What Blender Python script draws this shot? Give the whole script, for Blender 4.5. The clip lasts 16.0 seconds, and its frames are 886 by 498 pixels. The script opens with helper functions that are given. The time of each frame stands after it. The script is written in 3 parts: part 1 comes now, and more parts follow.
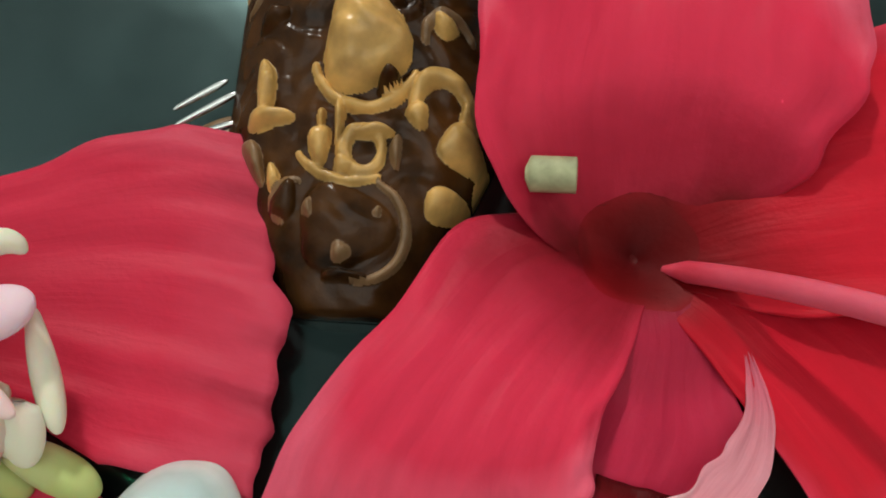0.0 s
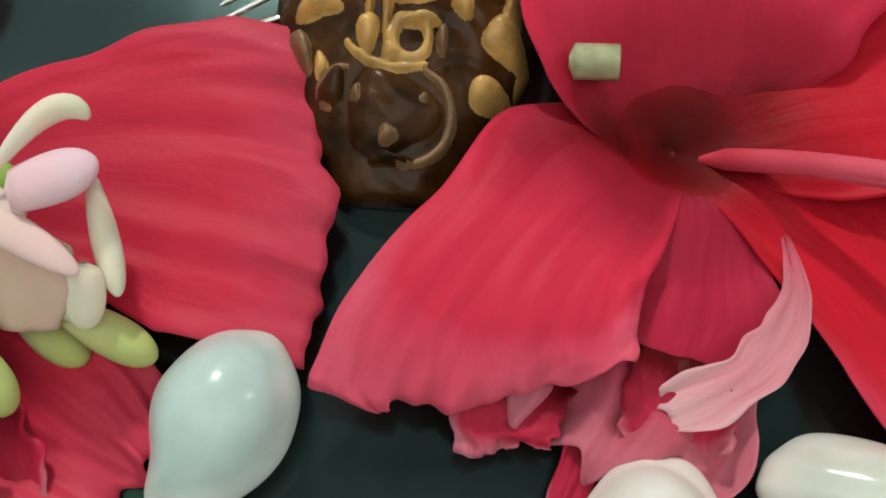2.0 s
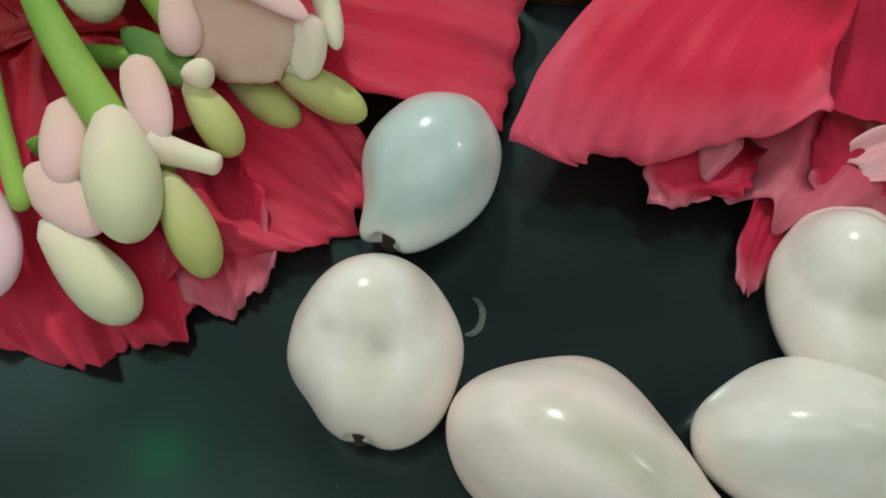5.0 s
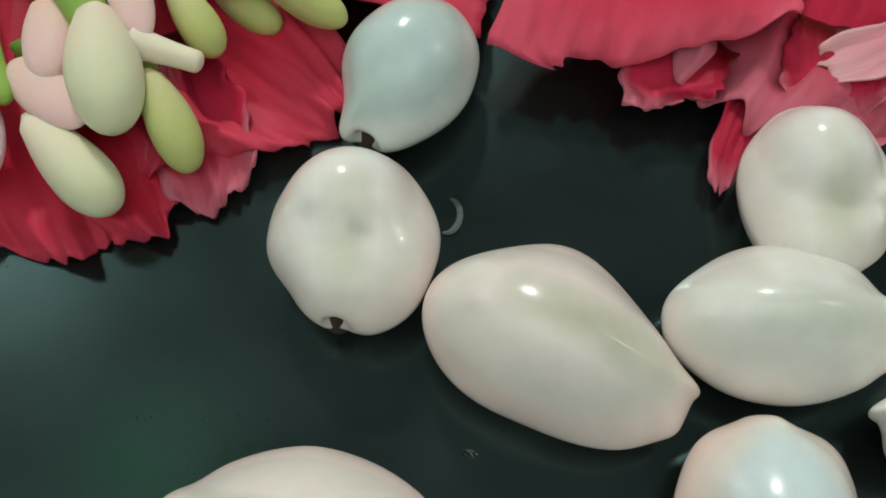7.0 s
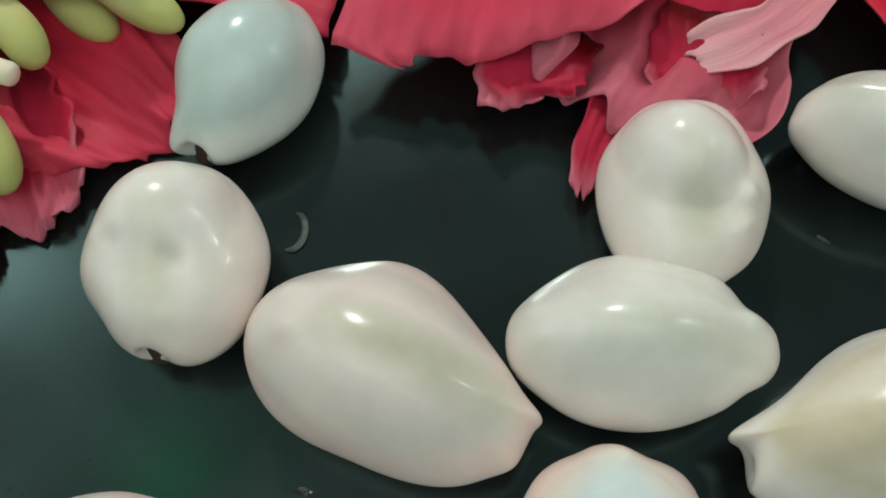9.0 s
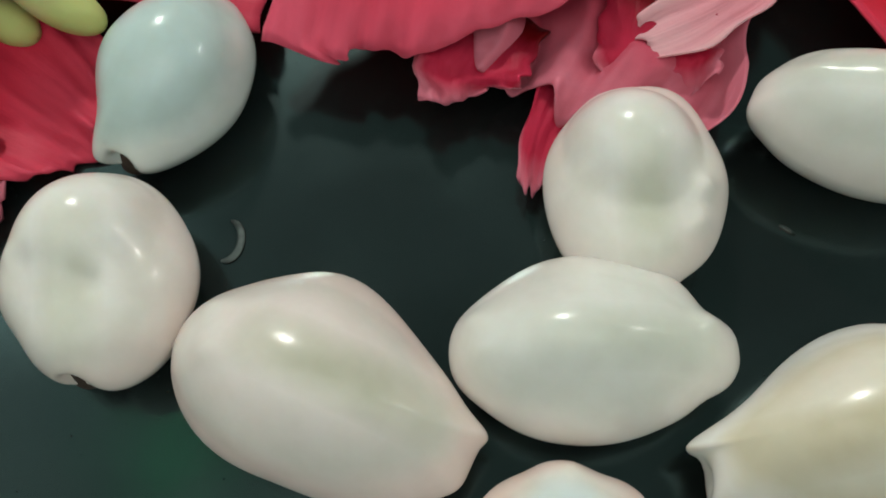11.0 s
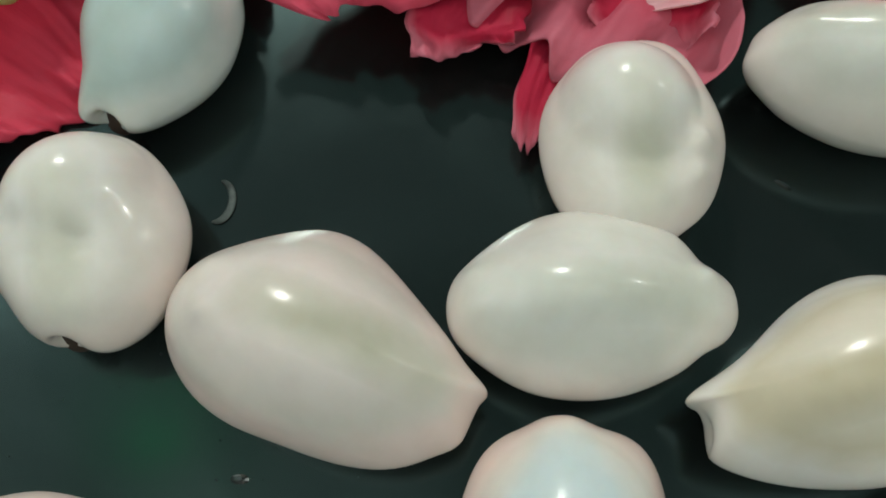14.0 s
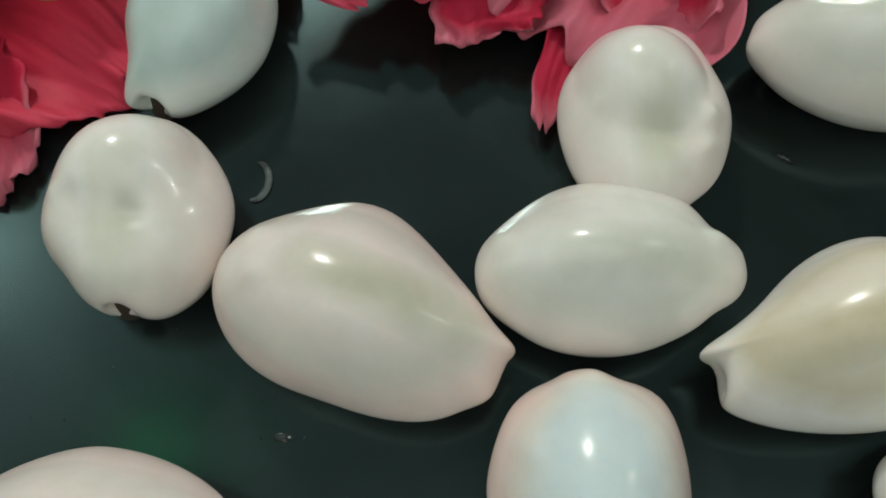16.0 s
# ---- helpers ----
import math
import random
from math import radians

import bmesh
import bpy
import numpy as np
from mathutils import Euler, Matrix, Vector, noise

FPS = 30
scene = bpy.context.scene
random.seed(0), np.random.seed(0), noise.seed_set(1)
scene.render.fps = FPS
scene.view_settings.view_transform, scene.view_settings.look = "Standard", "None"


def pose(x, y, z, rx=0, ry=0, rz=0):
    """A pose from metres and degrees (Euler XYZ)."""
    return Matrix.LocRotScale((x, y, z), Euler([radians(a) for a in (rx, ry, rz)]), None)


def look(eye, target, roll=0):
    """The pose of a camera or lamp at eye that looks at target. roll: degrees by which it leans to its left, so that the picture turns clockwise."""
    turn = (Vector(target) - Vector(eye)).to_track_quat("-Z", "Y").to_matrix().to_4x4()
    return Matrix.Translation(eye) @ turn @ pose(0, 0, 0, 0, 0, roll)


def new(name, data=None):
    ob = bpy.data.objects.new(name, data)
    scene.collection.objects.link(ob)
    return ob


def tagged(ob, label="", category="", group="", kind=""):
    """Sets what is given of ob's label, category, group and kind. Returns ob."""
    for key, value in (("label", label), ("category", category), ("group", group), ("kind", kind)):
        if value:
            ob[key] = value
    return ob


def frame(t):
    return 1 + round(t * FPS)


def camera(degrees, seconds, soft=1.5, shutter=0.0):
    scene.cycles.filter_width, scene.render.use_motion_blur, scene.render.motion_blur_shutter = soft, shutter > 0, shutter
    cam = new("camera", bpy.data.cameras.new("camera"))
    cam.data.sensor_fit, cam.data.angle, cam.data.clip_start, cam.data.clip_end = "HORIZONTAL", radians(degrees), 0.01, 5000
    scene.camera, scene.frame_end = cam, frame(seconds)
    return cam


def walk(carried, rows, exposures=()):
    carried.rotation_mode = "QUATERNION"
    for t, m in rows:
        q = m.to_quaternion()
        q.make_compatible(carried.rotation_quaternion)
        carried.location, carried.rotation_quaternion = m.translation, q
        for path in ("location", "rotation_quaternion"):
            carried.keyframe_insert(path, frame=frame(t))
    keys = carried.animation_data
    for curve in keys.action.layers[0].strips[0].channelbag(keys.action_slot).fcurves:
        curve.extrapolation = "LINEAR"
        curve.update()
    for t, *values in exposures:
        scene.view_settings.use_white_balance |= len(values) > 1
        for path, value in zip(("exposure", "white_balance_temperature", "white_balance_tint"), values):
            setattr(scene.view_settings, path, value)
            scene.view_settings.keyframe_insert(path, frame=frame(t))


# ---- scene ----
cam = camera(52.0, 16.0, soft=1.8)
CM = 0.01
# seconds, eye, target (centimetres), roll
PATH = [
    (0, (-0.330, 3.458, 8.842), (-0.508, 5.782, 3.313), -0.58),
    (0.5, (-0.297, 3.102, 8.672), (-0.452, 5.351, 3.111), 0.36),
    (1, (-0.224, 2.986, 8.669), (-0.319, 5.237, 3.109), 1.46),
    (1.5, (-0.277, 2.729, 8.776), (-0.449, 4.961, 3.210), -0.32),
    (2, (-0.763, 2.324, 8.636), (-0.893, 4.616, 3.093), 1.09),
    (2.5, (-1.104, 1.798, 8.536), (-1.318, 4.166, 3.027), -0.48),
    (3, (-1.381, 1.375, 8.338), (-1.570, 3.740, 2.827), 0.49),
    (3.5, (-1.697, 0.992, 8.320), (-1.968, 3.272, 2.776), -1.44),
    (4, (-1.908, 0.481, 8.190), (-2.295, 2.831, 2.683), -3.69),
    (6.5, (-2.017, -0.845, 8.181), (-2.454, 1.432, 2.647), -4.44),
    (7, (-1.786, -1.090, 7.947), (-2.141, 1.233, 2.426), -2.45),
    (7.5, (-1.504, -0.857, 7.923), (-1.794, 1.372, 2.360), -1.66),
    (8, (-1.221, -0.625, 8.039), (-1.673, 1.607, 2.488), -5.91),
    (8.5, (-0.734, -0.579, 7.704), (-1.184, 1.708, 2.175), -5.92),
    (11, (0.102, -0.126, 7.021), (-0.346, 2.033, 1.441), -9.09),
    (11.5, (-0.083, -0.151, 7.106), (-0.485, 1.947, 1.499), -7.98),
    (12, (-0.131, 0.143, 7.259), (-0.513, 2.179, 1.628), -8.09),
    (12.5, (-0.044, 0.194, 7.270), (-0.426, 2.266, 1.652), -8.05),
    (13, (0.006, 0.154, 6.935), (-0.282, 2.272, 1.328), -5.90),
    (13.5, (-0.128, -0.156, 6.851), (-0.406, 1.873, 1.211), -5.95),
    (14, (-0.016, -0.229, 6.912), (-0.332, 1.778, 1.267), -7.06),
    (14.5, (0.188, -0.217, 7.056), (-0.095, 1.791, 1.410), -6.48),
    (15, (0.229, -0.328, 7.143), (-0.041, 1.728, 1.513), -6.19),
    (15.5, (-0.090, -0.617, 7.174), (-0.322, 1.434, 1.540), -5.16),
    (16, (-0.235, -0.730, 7.254), (-0.527, 1.369, 1.641), -6.75),
]
walk(cam, [(t, look([CM * v for v in eye], [CM * v for v in target], roll)) for t, eye, target, roll in PATH],
     [(0.0, 0.32), (2.5, 0.36), (4.0, 0.18), (6.5, 0.14), (11.0, 0.14), (13.5, 0.08), (16.0, 0.0)])

# ---- light ----
world = bpy.data.worlds.new("world")
scene.world = world
world.use_nodes = True
world.node_tree.nodes["Background"].inputs["Color"].default_value = (0.8, 0.9, 1.0, 1)
world.node_tree.nodes["Background"].inputs["Strength"].default_value = 0.05


def area(name, eye, target, sx, sy, watts, colour):
    lamp = bpy.data.lights.new(name, "AREA")
    lamp.shape, lamp.size, lamp.size_y, lamp.energy, lamp.color = "RECTANGLE", sx, sy, watts, colour
    ob = new(name, lamp)
    ob.matrix_world = look(eye, target)
    return ob


LAMPS = [
    ("wall_lamp_light", (-0.435, 1.45, 1.346), (0, 0, 0), 0.104, 0.155, 16, (0.99, 0.98, 0.91)),
    # broad unseen fill, added for soft even light from above
    ("ceiling_fill", (0, -0.85, 2.45), (0, -0.85, 0), 3.4, 1.8, 21, (0.97, 0.985, 0.91)),
    # unseen uplight, added so the floor mirrors a brighter ceiling
    ("fill_uplight_glow", (-1.66, 0.95, 2.27), (-1.38, 0.95, 2.5), 0.25, 0.40, 5.0, (0.95, 0.99, 0.95)),
    ("side_lamp_light", (1.72, 0.652, 1.127), (0, 0, 0), 0.054, 0.083, 2.0, (1.0, 0.97, 0.90)),
]
for lamp_row in LAMPS:
    area(*lamp_row)


# ---- materials ----
def material(name):
    m = bpy.data.materials.new(name)
    m.use_nodes = True
    return m, m.node_tree.nodes, m.node_tree.links, m.node_tree.nodes["Principled BSDF"]


def ramp(nodes, stops):
    r = nodes.new("ShaderNodeValToRGB")
    while len(r.color_ramp.elements) < len(stops):
        r.color_ramp.elements.new(0.5)
    for e, (p, c) in zip(r.color_ramp.elements, stops):
        e.position, e.color = p, (*c, 1)
    return r


def noise_tex(nodes, links, scale, detail=4, stretch=None, coord="Object"):
    tc = nodes.new("ShaderNodeTexCoord")
    mp = nodes.new("ShaderNodeMapping")
    if stretch:
        mp.inputs["Scale"].default_value = stretch
    n = nodes.new("ShaderNodeTexNoise")
    n.inputs["Scale"].default_value, n.inputs["Detail"].default_value = scale, detail
    links.new(tc.outputs[coord], mp.inputs["Vector"])
    links.new(mp.outputs["Vector"], n.inputs["Vector"])
    return n


def bump(nodes, links, source, bsdf, strength, distance):
    b = nodes.new("ShaderNodeBump")
    b.inputs["Strength"].default_value, b.inputs["Distance"].default_value = strength, distance
    links.new(source, b.inputs["Height"])
    links.new(b.outputs["Normal"], bsdf.inputs["Normal"])
    return b


def mixed(nodes, links, factor, a, b, mode="MIX"):
    m = nodes.new("ShaderNodeMix")
    m.data_type, m.blend_type = "RGBA", mode
    for socket, value in ((m.inputs[0], factor), (m.inputs[6], a), (m.inputs[7], b)):
        if hasattr(value, "links"):
            links.new(value, socket)
        elif isinstance(value, tuple):
            socket.default_value = (*value, 1)
        else:
            socket.default_value = value
    return m.outputs[2]


def plain(name, colour, rough=0.5, metal=0.0, vary=0.15, scale=300, relief=0.0):
    m, nodes, links, bsdf = material(name)
    n = noise_tex(nodes, links, scale)
    r = ramp(nodes, [(0.3, tuple(c * (1 - vary) for c in colour)), (0.7, tuple(min(1, c * (1 + vary)) for c in colour))])
    links.new(n.outputs["Fac"], r.inputs["Fac"])
    links.new(r.outputs["Color"], bsdf.inputs["Base Color"])
    bsdf.inputs["Roughness"].default_value, bsdf.inputs["Metallic"].default_value = rough, metal
    if relief:
        bump(nodes, links, n.outputs["Fac"], bsdf, 0.5, relief)
    return m


def granite():
    """Polished black stone with a faint teal-grey cloud and smear marks."""
    m, nodes, links, bsdf = material("polished_granite")
    cloud = noise_tex(nodes, links, 55, 5)
    fine = noise_tex(nodes, links, 1800, 2)
    base = ramp(nodes, [(0.38, (0.007, 0.0075, 0.0075)), (0.68, (0.013, 0.018, 0.018))])
    links.new(cloud.outputs["Fac"], base.inputs["Fac"])
    speck = ramp(nodes, [(0.62, (0, 0, 0)), (0.75, (0.006, 0.008, 0.008))])
    links.new(fine.outputs["Fac"], speck.inputs["Fac"])
    links.new(mixed(nodes, links, 1.0, base.outputs["Color"], speck.outputs["Color"], "ADD"), bsdf.inputs["Base Color"])
    rough = ramp(nodes, [(0.3, (0.13, 0.13, 0.13)), (0.75, (0.24, 0.24, 0.24))])
    links.new(cloud.outputs["Fac"], rough.inputs["Fac"])
    links.new(rough.outputs["Color"], bsdf.inputs["Roughness"])
    bsdf.inputs["IOR"].default_value = 1.7
    bsdf.inputs["Specular Tint"].default_value = (0.55, 0.92, 0.90, 1)
    return m


def porcelain(name, back, side, band, streak, at=0.5):
    """Glossy shell: back colour on the hump, side colour round the margin, a faint band between them; band and streak
    hold painted shade too.
    """
    m, nodes, links, bsdf = material(name)
    tc = nodes.new("ShaderNodeTexCoord")
    sep = nodes.new("ShaderNodeSeparateXYZ")
    links.new(tc.outputs["Generated"], sep.inputs[0])
    n = noise_tex(nodes, links, 130, 3)
    mix = nodes.new("ShaderNodeMath")
    mix.operation = "MULTIPLY_ADD"
    mix.inputs[1].default_value, mix.inputs[2].default_value = 0.34, -0.17
    links.new(n.outputs["Fac"], mix.inputs[0])
    add = nodes.new("ShaderNodeMath")
    links.new(sep.outputs["Z"], add.inputs[0])
    links.new(mix.outputs[0], add.inputs[1])
    r = ramp(nodes, [(0.15, side), (0.55, side), (0.70, band), (0.86, back), (1.0, back)])
    links.new(add.outputs[0], r.inputs["Fac"])
    # a soft streak along the back: shell tint mixed with painted-in shade
    def lobe(socket, centre, reach):
        a = nodes.new("ShaderNodeMath")
        a.operation = "SUBTRACT"
        links.new(socket, a.inputs[0])
        a.inputs[1].default_value = centre
        b = nodes.new("ShaderNodeMath")
        b.operation = "MULTIPLY"
        links.new(a.outputs[0], b.inputs[0])
        links.new(a.outputs[0], b.inputs[1])
        c = nodes.new("ShaderNodeMath")
        c.operation, c.use_clamp = "MULTIPLY_ADD", True
        links.new(b.outputs[0], c.inputs[0])
        c.inputs[1].default_value, c.inputs[2].default_value = -1 / reach ** 2, 1
        return c.outputs[0]

    both = nodes.new("ShaderNodeMath")
    both.operation = "MULTIPLY"
    links.new(lobe(sep.outputs["X"], 0.60, 0.36), both.inputs[0])
    links.new(lobe(sep.outputs["Y"], at, 0.17), both.inputs[1])
    torn = nodes.new("ShaderNodeMath")
    torn.operation = "MULTIPLY"
    links.new(both.outputs[0], torn.inputs[0])
    links.new(n.outputs["Fac"], torn.inputs[1])
    up = nodes.new("ShaderNodeMath")
    up.operation, up.use_clamp = "MULTIPLY", True
    links.new(torn.outputs[0], up.inputs[0])
    up.inputs[1].default_value = 1.7
    tinted = mixed(nodes, links, up.outputs[0], r.outputs["Color"], streak)
    blotch = noise_tex(nodes, links, 420, 4)
    bl = ramp(nodes, [(0.35, (0.95, 0.95, 0.935)), (0.65, (1, 1, 1))])
    links.new(blotch.outputs["Fac"], bl.inputs["Fac"])
    links.new(mixed(nodes, links, 1.0, tinted, bl.outputs["Color"], "MULTIPLY"), bsdf.inputs["Base Color"])
    bsdf.inputs["Roughness"].default_value = 0.24
    bsdf.inputs["Subsurface Weight"].default_value = 0.25
    bsdf.inputs["Subsurface Scale"].default_value = 0.002
    bsdf.inputs["Subsurface Radius"].default_value = (1.0, 0.7, 0.5)
    bsdf.inputs["Coat Weight"].default_value, bsdf.inputs["Coat Roughness"].default_value = 0.18, 0.05
    bump(nodes, links, blotch.outputs["Fac"], bsdf, 0.10, 0.0003)
    return m


def petal_material(name, throat, body, edge, rough=0.5):
    """Petal: deep at the throat, fine veins that run along it; the map's x runs from throat to edge, its y across."""
    m, nodes, links, bsdf = material(name)
    uv = nodes.new("ShaderNodeUVMap")
    sep = nodes.new("ShaderNodeSeparateXYZ")
    links.new(uv.outputs[0], sep.inputs[0])
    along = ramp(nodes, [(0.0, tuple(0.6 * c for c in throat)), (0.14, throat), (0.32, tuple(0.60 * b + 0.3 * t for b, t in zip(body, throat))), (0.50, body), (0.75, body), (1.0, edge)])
    mp = nodes.new("ShaderNodeMapping")
    mp.inputs["Scale"].default_value = (3.0, 17, 1)
    links.new(uv.outputs[0], mp.inputs["Vector"])
    veins = nodes.new("ShaderNodeTexNoise")
    veins.inputs["Scale"].default_value, veins.inputs["Detail"].default_value, veins.inputs["Distortion"].default_value = 1.0, 5, 0.4
    links.new(mp.outputs["Vector"], veins.inputs["Vector"])
    cloud = noise_tex(nodes, links, 110, 6)
    shift = nodes.new("ShaderNodeMath")
    shift.operation = "MULTIPLY_ADD"
    shift.inputs[1].default_value, shift.inputs[2].default_value = 0.26, -0.13
    links.new(cloud.outputs["Fac"], shift.inputs[0])
    add = nodes.new("ShaderNodeMath")
    links.new(sep.outputs["X"], add.inputs[0])
    links.new(shift.outputs[0], add.inputs[1])
    side = nodes.new("ShaderNodeMath")
    side.operation = "PINGPONG"
    side.inputs[1].default_value = 0.5
    links.new(sep.outputs["Y"], side.inputs[0])
    margin = nodes.new("ShaderNodeMapRange")
    margin.inputs[1].default_value, margin.inputs[2].default_value = 0.13, 0.0
    margin.inputs[3].default_value, margin.inputs[4].default_value = 0.0, 0.28
    links.new(side.outputs[0], margin.inputs[0])
    add2 = nodes.new("ShaderNodeMath")
    links.new(add.outputs[0], add2.inputs[0])
    pale = nodes.new("ShaderNodeMath")
    pale.operation = "MULTIPLY"
    links.new(margin.outputs[0], pale.inputs[0])
    links.new(sep.outputs["X"], pale.inputs[1])
    links.new(pale.outputs[0], add2.inputs[1])
    links.new(add2.outputs[0], along.inputs["Fac"])
    vr = ramp(nodes, [(0.28, (0.90, 0.84, 0.86)), (0.68, (1.0, 1.0, 1.0))])
    links.new(veins.outputs["Fac"], vr.inputs["Fac"])
    links.new(mixed(nodes, links, 1.0, along.outputs["Color"], vr.outputs["Color"], "MULTIPLY"), bsdf.inputs["Base Color"])
    bsdf.inputs["Roughness"].default_value = rough
    bsdf.inputs["Sheen Weight"].default_value = 0.04
    bsdf.inputs["Specular IOR Level"].default_value = 0.12
    bsdf.inputs["Sheen Tint"].default_value = (1.0, 0.55, 0.65, 1)
    bsdf.inputs["Subsurface Weight"].default_value = 0.12
    bsdf.inputs["Subsurface Scale"].default_value = 0.002
    bsdf.inputs["Subsurface Radius"].default_value = (1.0, 0.15, 0.15)
    fine = noise_tex(nodes, links, 1100, 5)
    both = nodes.new("ShaderNodeMath")
    both.operation = "MULTIPLY_ADD"
    both.inputs[1].default_value = 0.45
    links.new(fine.outputs["Fac"], both.inputs[0])
    links.new(veins.outputs["Fac"], both.inputs[2])
    bump(nodes, links, both.outputs[0], bsdf, 0.24, 0.0006)
    return m


def bud_material(name, low, high):
    """Bud or tube: one colour at its foot, another at its tip."""
    m, nodes, links, bsdf = material(name)
    uv = nodes.new("ShaderNodeUVMap")
    sep = nodes.new("ShaderNodeSeparateXYZ")
    links.new(uv.outputs[0], sep.inputs[0])
    n = noise_tex(nodes, links, 260, 4)
    shift = nodes.new("ShaderNodeMath")
    shift.operation = "MULTIPLY_ADD"
    shift.inputs[1].default_value = 0.5
    links.new(n.outputs["Fac"], shift.inputs[0])
    links.new(sep.outputs["X"], shift.inputs[2])
    r = ramp(nodes, [(0.2, low), (1.0, high)])
    links.new(shift.outputs[0], r.inputs["Fac"])
    links.new(r.outputs["Color"], bsdf.inputs["Base Color"])
    bsdf.inputs["Roughness"].default_value = 0.62
    bsdf.inputs["Specular IOR Level"].default_value = 0.25
    bsdf.inputs["Subsurface Weight"].default_value = 0.3
    bsdf.inputs["Subsurface Scale"].default_value = 0.002
    bump(nodes, links, n.outputs["Fac"], bsdf, 0.25, 0.0006)
    return m


GRANITE = granite()
WALL = plain("wall_paint", (0.62, 0.66, 0.66), 0.8, vary=0.05, scale=6)
CEIL = plain("ceiling_paint", (0.72, 0.75, 0.75), 0.8, vary=0.04, scale=5)
SHELL_WHITE = porcelain("shell_white", (0.80, 0.82, 0.77), (0.82, 0.79, 0.74), (0.77, 0.78, 0.72), (0.60, 0.63, 0.54), 0.44)
SHELL_PINK = porcelain("shell_pinkish", (0.82, 0.765, 0.72), (0.84, 0.72, 0.67), (0.77, 0.74, 0.68), (0.48, 0.49, 0.36))
SHELL_ROUND = porcelain("shell_round", (0.86, 0.86, 0.82), (0.83, 0.76, 0.71), (0.80, 0.78, 0.72), (0.64, 0.65, 0.53))
SHELL_BLUE = porcelain("shell_bluish", (0.56, 0.71, 0.70), (0.70, 0.77, 0.74), (0.52, 0.65, 0.63), (0.50, 0.63, 0.60))
SHELL_MIXED = porcelain("shell_blue_back", (0.66, 0.78, 0.80), (0.86, 0.70, 0.64), (0.80, 0.78, 0.72), (0.66, 0.78, 0.80))
SHELL_CREAM = porcelain("shell_cream", (0.80, 0.76, 0.64), (0.86, 0.84, 0.79), (0.74, 0.69, 0.54), (0.52, 0.46, 0.28), 0.56)
# dark colour that paints the shade inside slit and notch
SLIT_SHADE = plain("shell_slit_shade", (0.05, 0.035, 0.025), 0.7)
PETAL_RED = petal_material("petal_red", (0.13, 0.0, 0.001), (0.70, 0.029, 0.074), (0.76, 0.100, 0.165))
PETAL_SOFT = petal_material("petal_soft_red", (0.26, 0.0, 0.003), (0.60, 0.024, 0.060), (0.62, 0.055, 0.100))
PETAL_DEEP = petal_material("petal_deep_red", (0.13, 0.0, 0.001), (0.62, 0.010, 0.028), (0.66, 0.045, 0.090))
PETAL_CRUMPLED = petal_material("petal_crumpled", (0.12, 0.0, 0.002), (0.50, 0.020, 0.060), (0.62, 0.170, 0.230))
PETAL_PALE = petal_material("petal_pale_back", (0.66, 0.14, 0.20), (0.74, 0.28, 0.33), (0.78, 0.42, 0.45), 0.6)
COLUMN = bud_material("column_pink", (0.55, 0.03, 0.06), (0.80, 0.14, 0.22))
BUD_GREEN = bud_material("bud_green", (0.62, 0.60, 0.34), (0.50, 0.55, 0.20))
BUD_CREAM = bud_material("bud_cream", (0.80, 0.68, 0.56), (0.74, 0.77, 0.52))
BUD_PALE = bud_material("bud_pale", (0.84, 0.72, 0.60), (0.82, 0.77, 0.60))
BLOSSOM = bud_material("blossom_pink", (0.78, 0.56, 0.46), (0.84, 0.58, 0.56))
BLOSSOM_TAN = bud_material("blossom_tan", (0.62, 0.42, 0.32), (0.74, 0.52, 0.42))
LILAC = bud_material("blossom_lilac", (0.84, 0.56, 0.58), (0.86, 0.60, 0.68))
STEM = bud_material("stem_green", (0.12, 0.30, 0.04), (0.30, 0.50, 0.10))
LEAF = bud_material("leaf_green", (0.06, 0.16, 0.03), (0.14, 0.26, 0.06))
CUT = plain("cut_stem", (0.36, 0.36, 0.20), 0.6, vary=0.3, scale=500)
BROWN = plain("brown_varnish", (0.050, 0.019, 0.005), 0.25, vary=0.7, scale=200, relief=0.0010)
BRONZE = plain("dull_bronze", (0.20, 0.11, 0.05), 0.35, vary=0.4, scale=260, relief=0.0005)
BROWN.node_tree.nodes["Principled BSDF"].inputs["Specular IOR Level"].default_value = 0.2
GOLD = plain("worn_gold_paint", (0.60, 0.34, 0.10), 0.32, vary=0.35, scale=260, relief=0.0005)
SILVER = plain("silver_metal", (0.75, 0.75, 0.74), 0.25, metal=1.0, vary=0.1)


# ---- mesh helpers (centimetres) ----
def mesh_of(name, verts, faces, mats, uvs=None, index=None):
    me = bpy.data.meshes.new(name)
    me.from_pydata([(x * CM, y * CM, z * CM) for x, y, z in verts], [], faces)
    for m in mats:
        me.materials.append(m)
    me.polygons.foreach_set("use_smooth", [True] * len(faces))
    if index:
        me.polygons.foreach_set("material_index", index)
    if uvs:
        layer = me.uv_layers.new(name="UVMap")
        for loop in me.loops:
            layer.data[loop.index].uv = uvs[loop.vertex_index]
    me.update()
    return me


def part(name, me, parent=None, label=""):
    ob = new(name, me)
    ob.parent = parent
    return tagged(ob, label)


def grid_faces(nu, nv, wrap=False, start=0):
    out = []
    for i in range(nu - 1):
        for j in range(nv if wrap else nv - 1):
            k = (j + 1) % nv
            out.append((start + i * nv + j, start + i * nv + k, start + (i + 1) * nv + k, start + (i + 1) * nv + j))
    return out


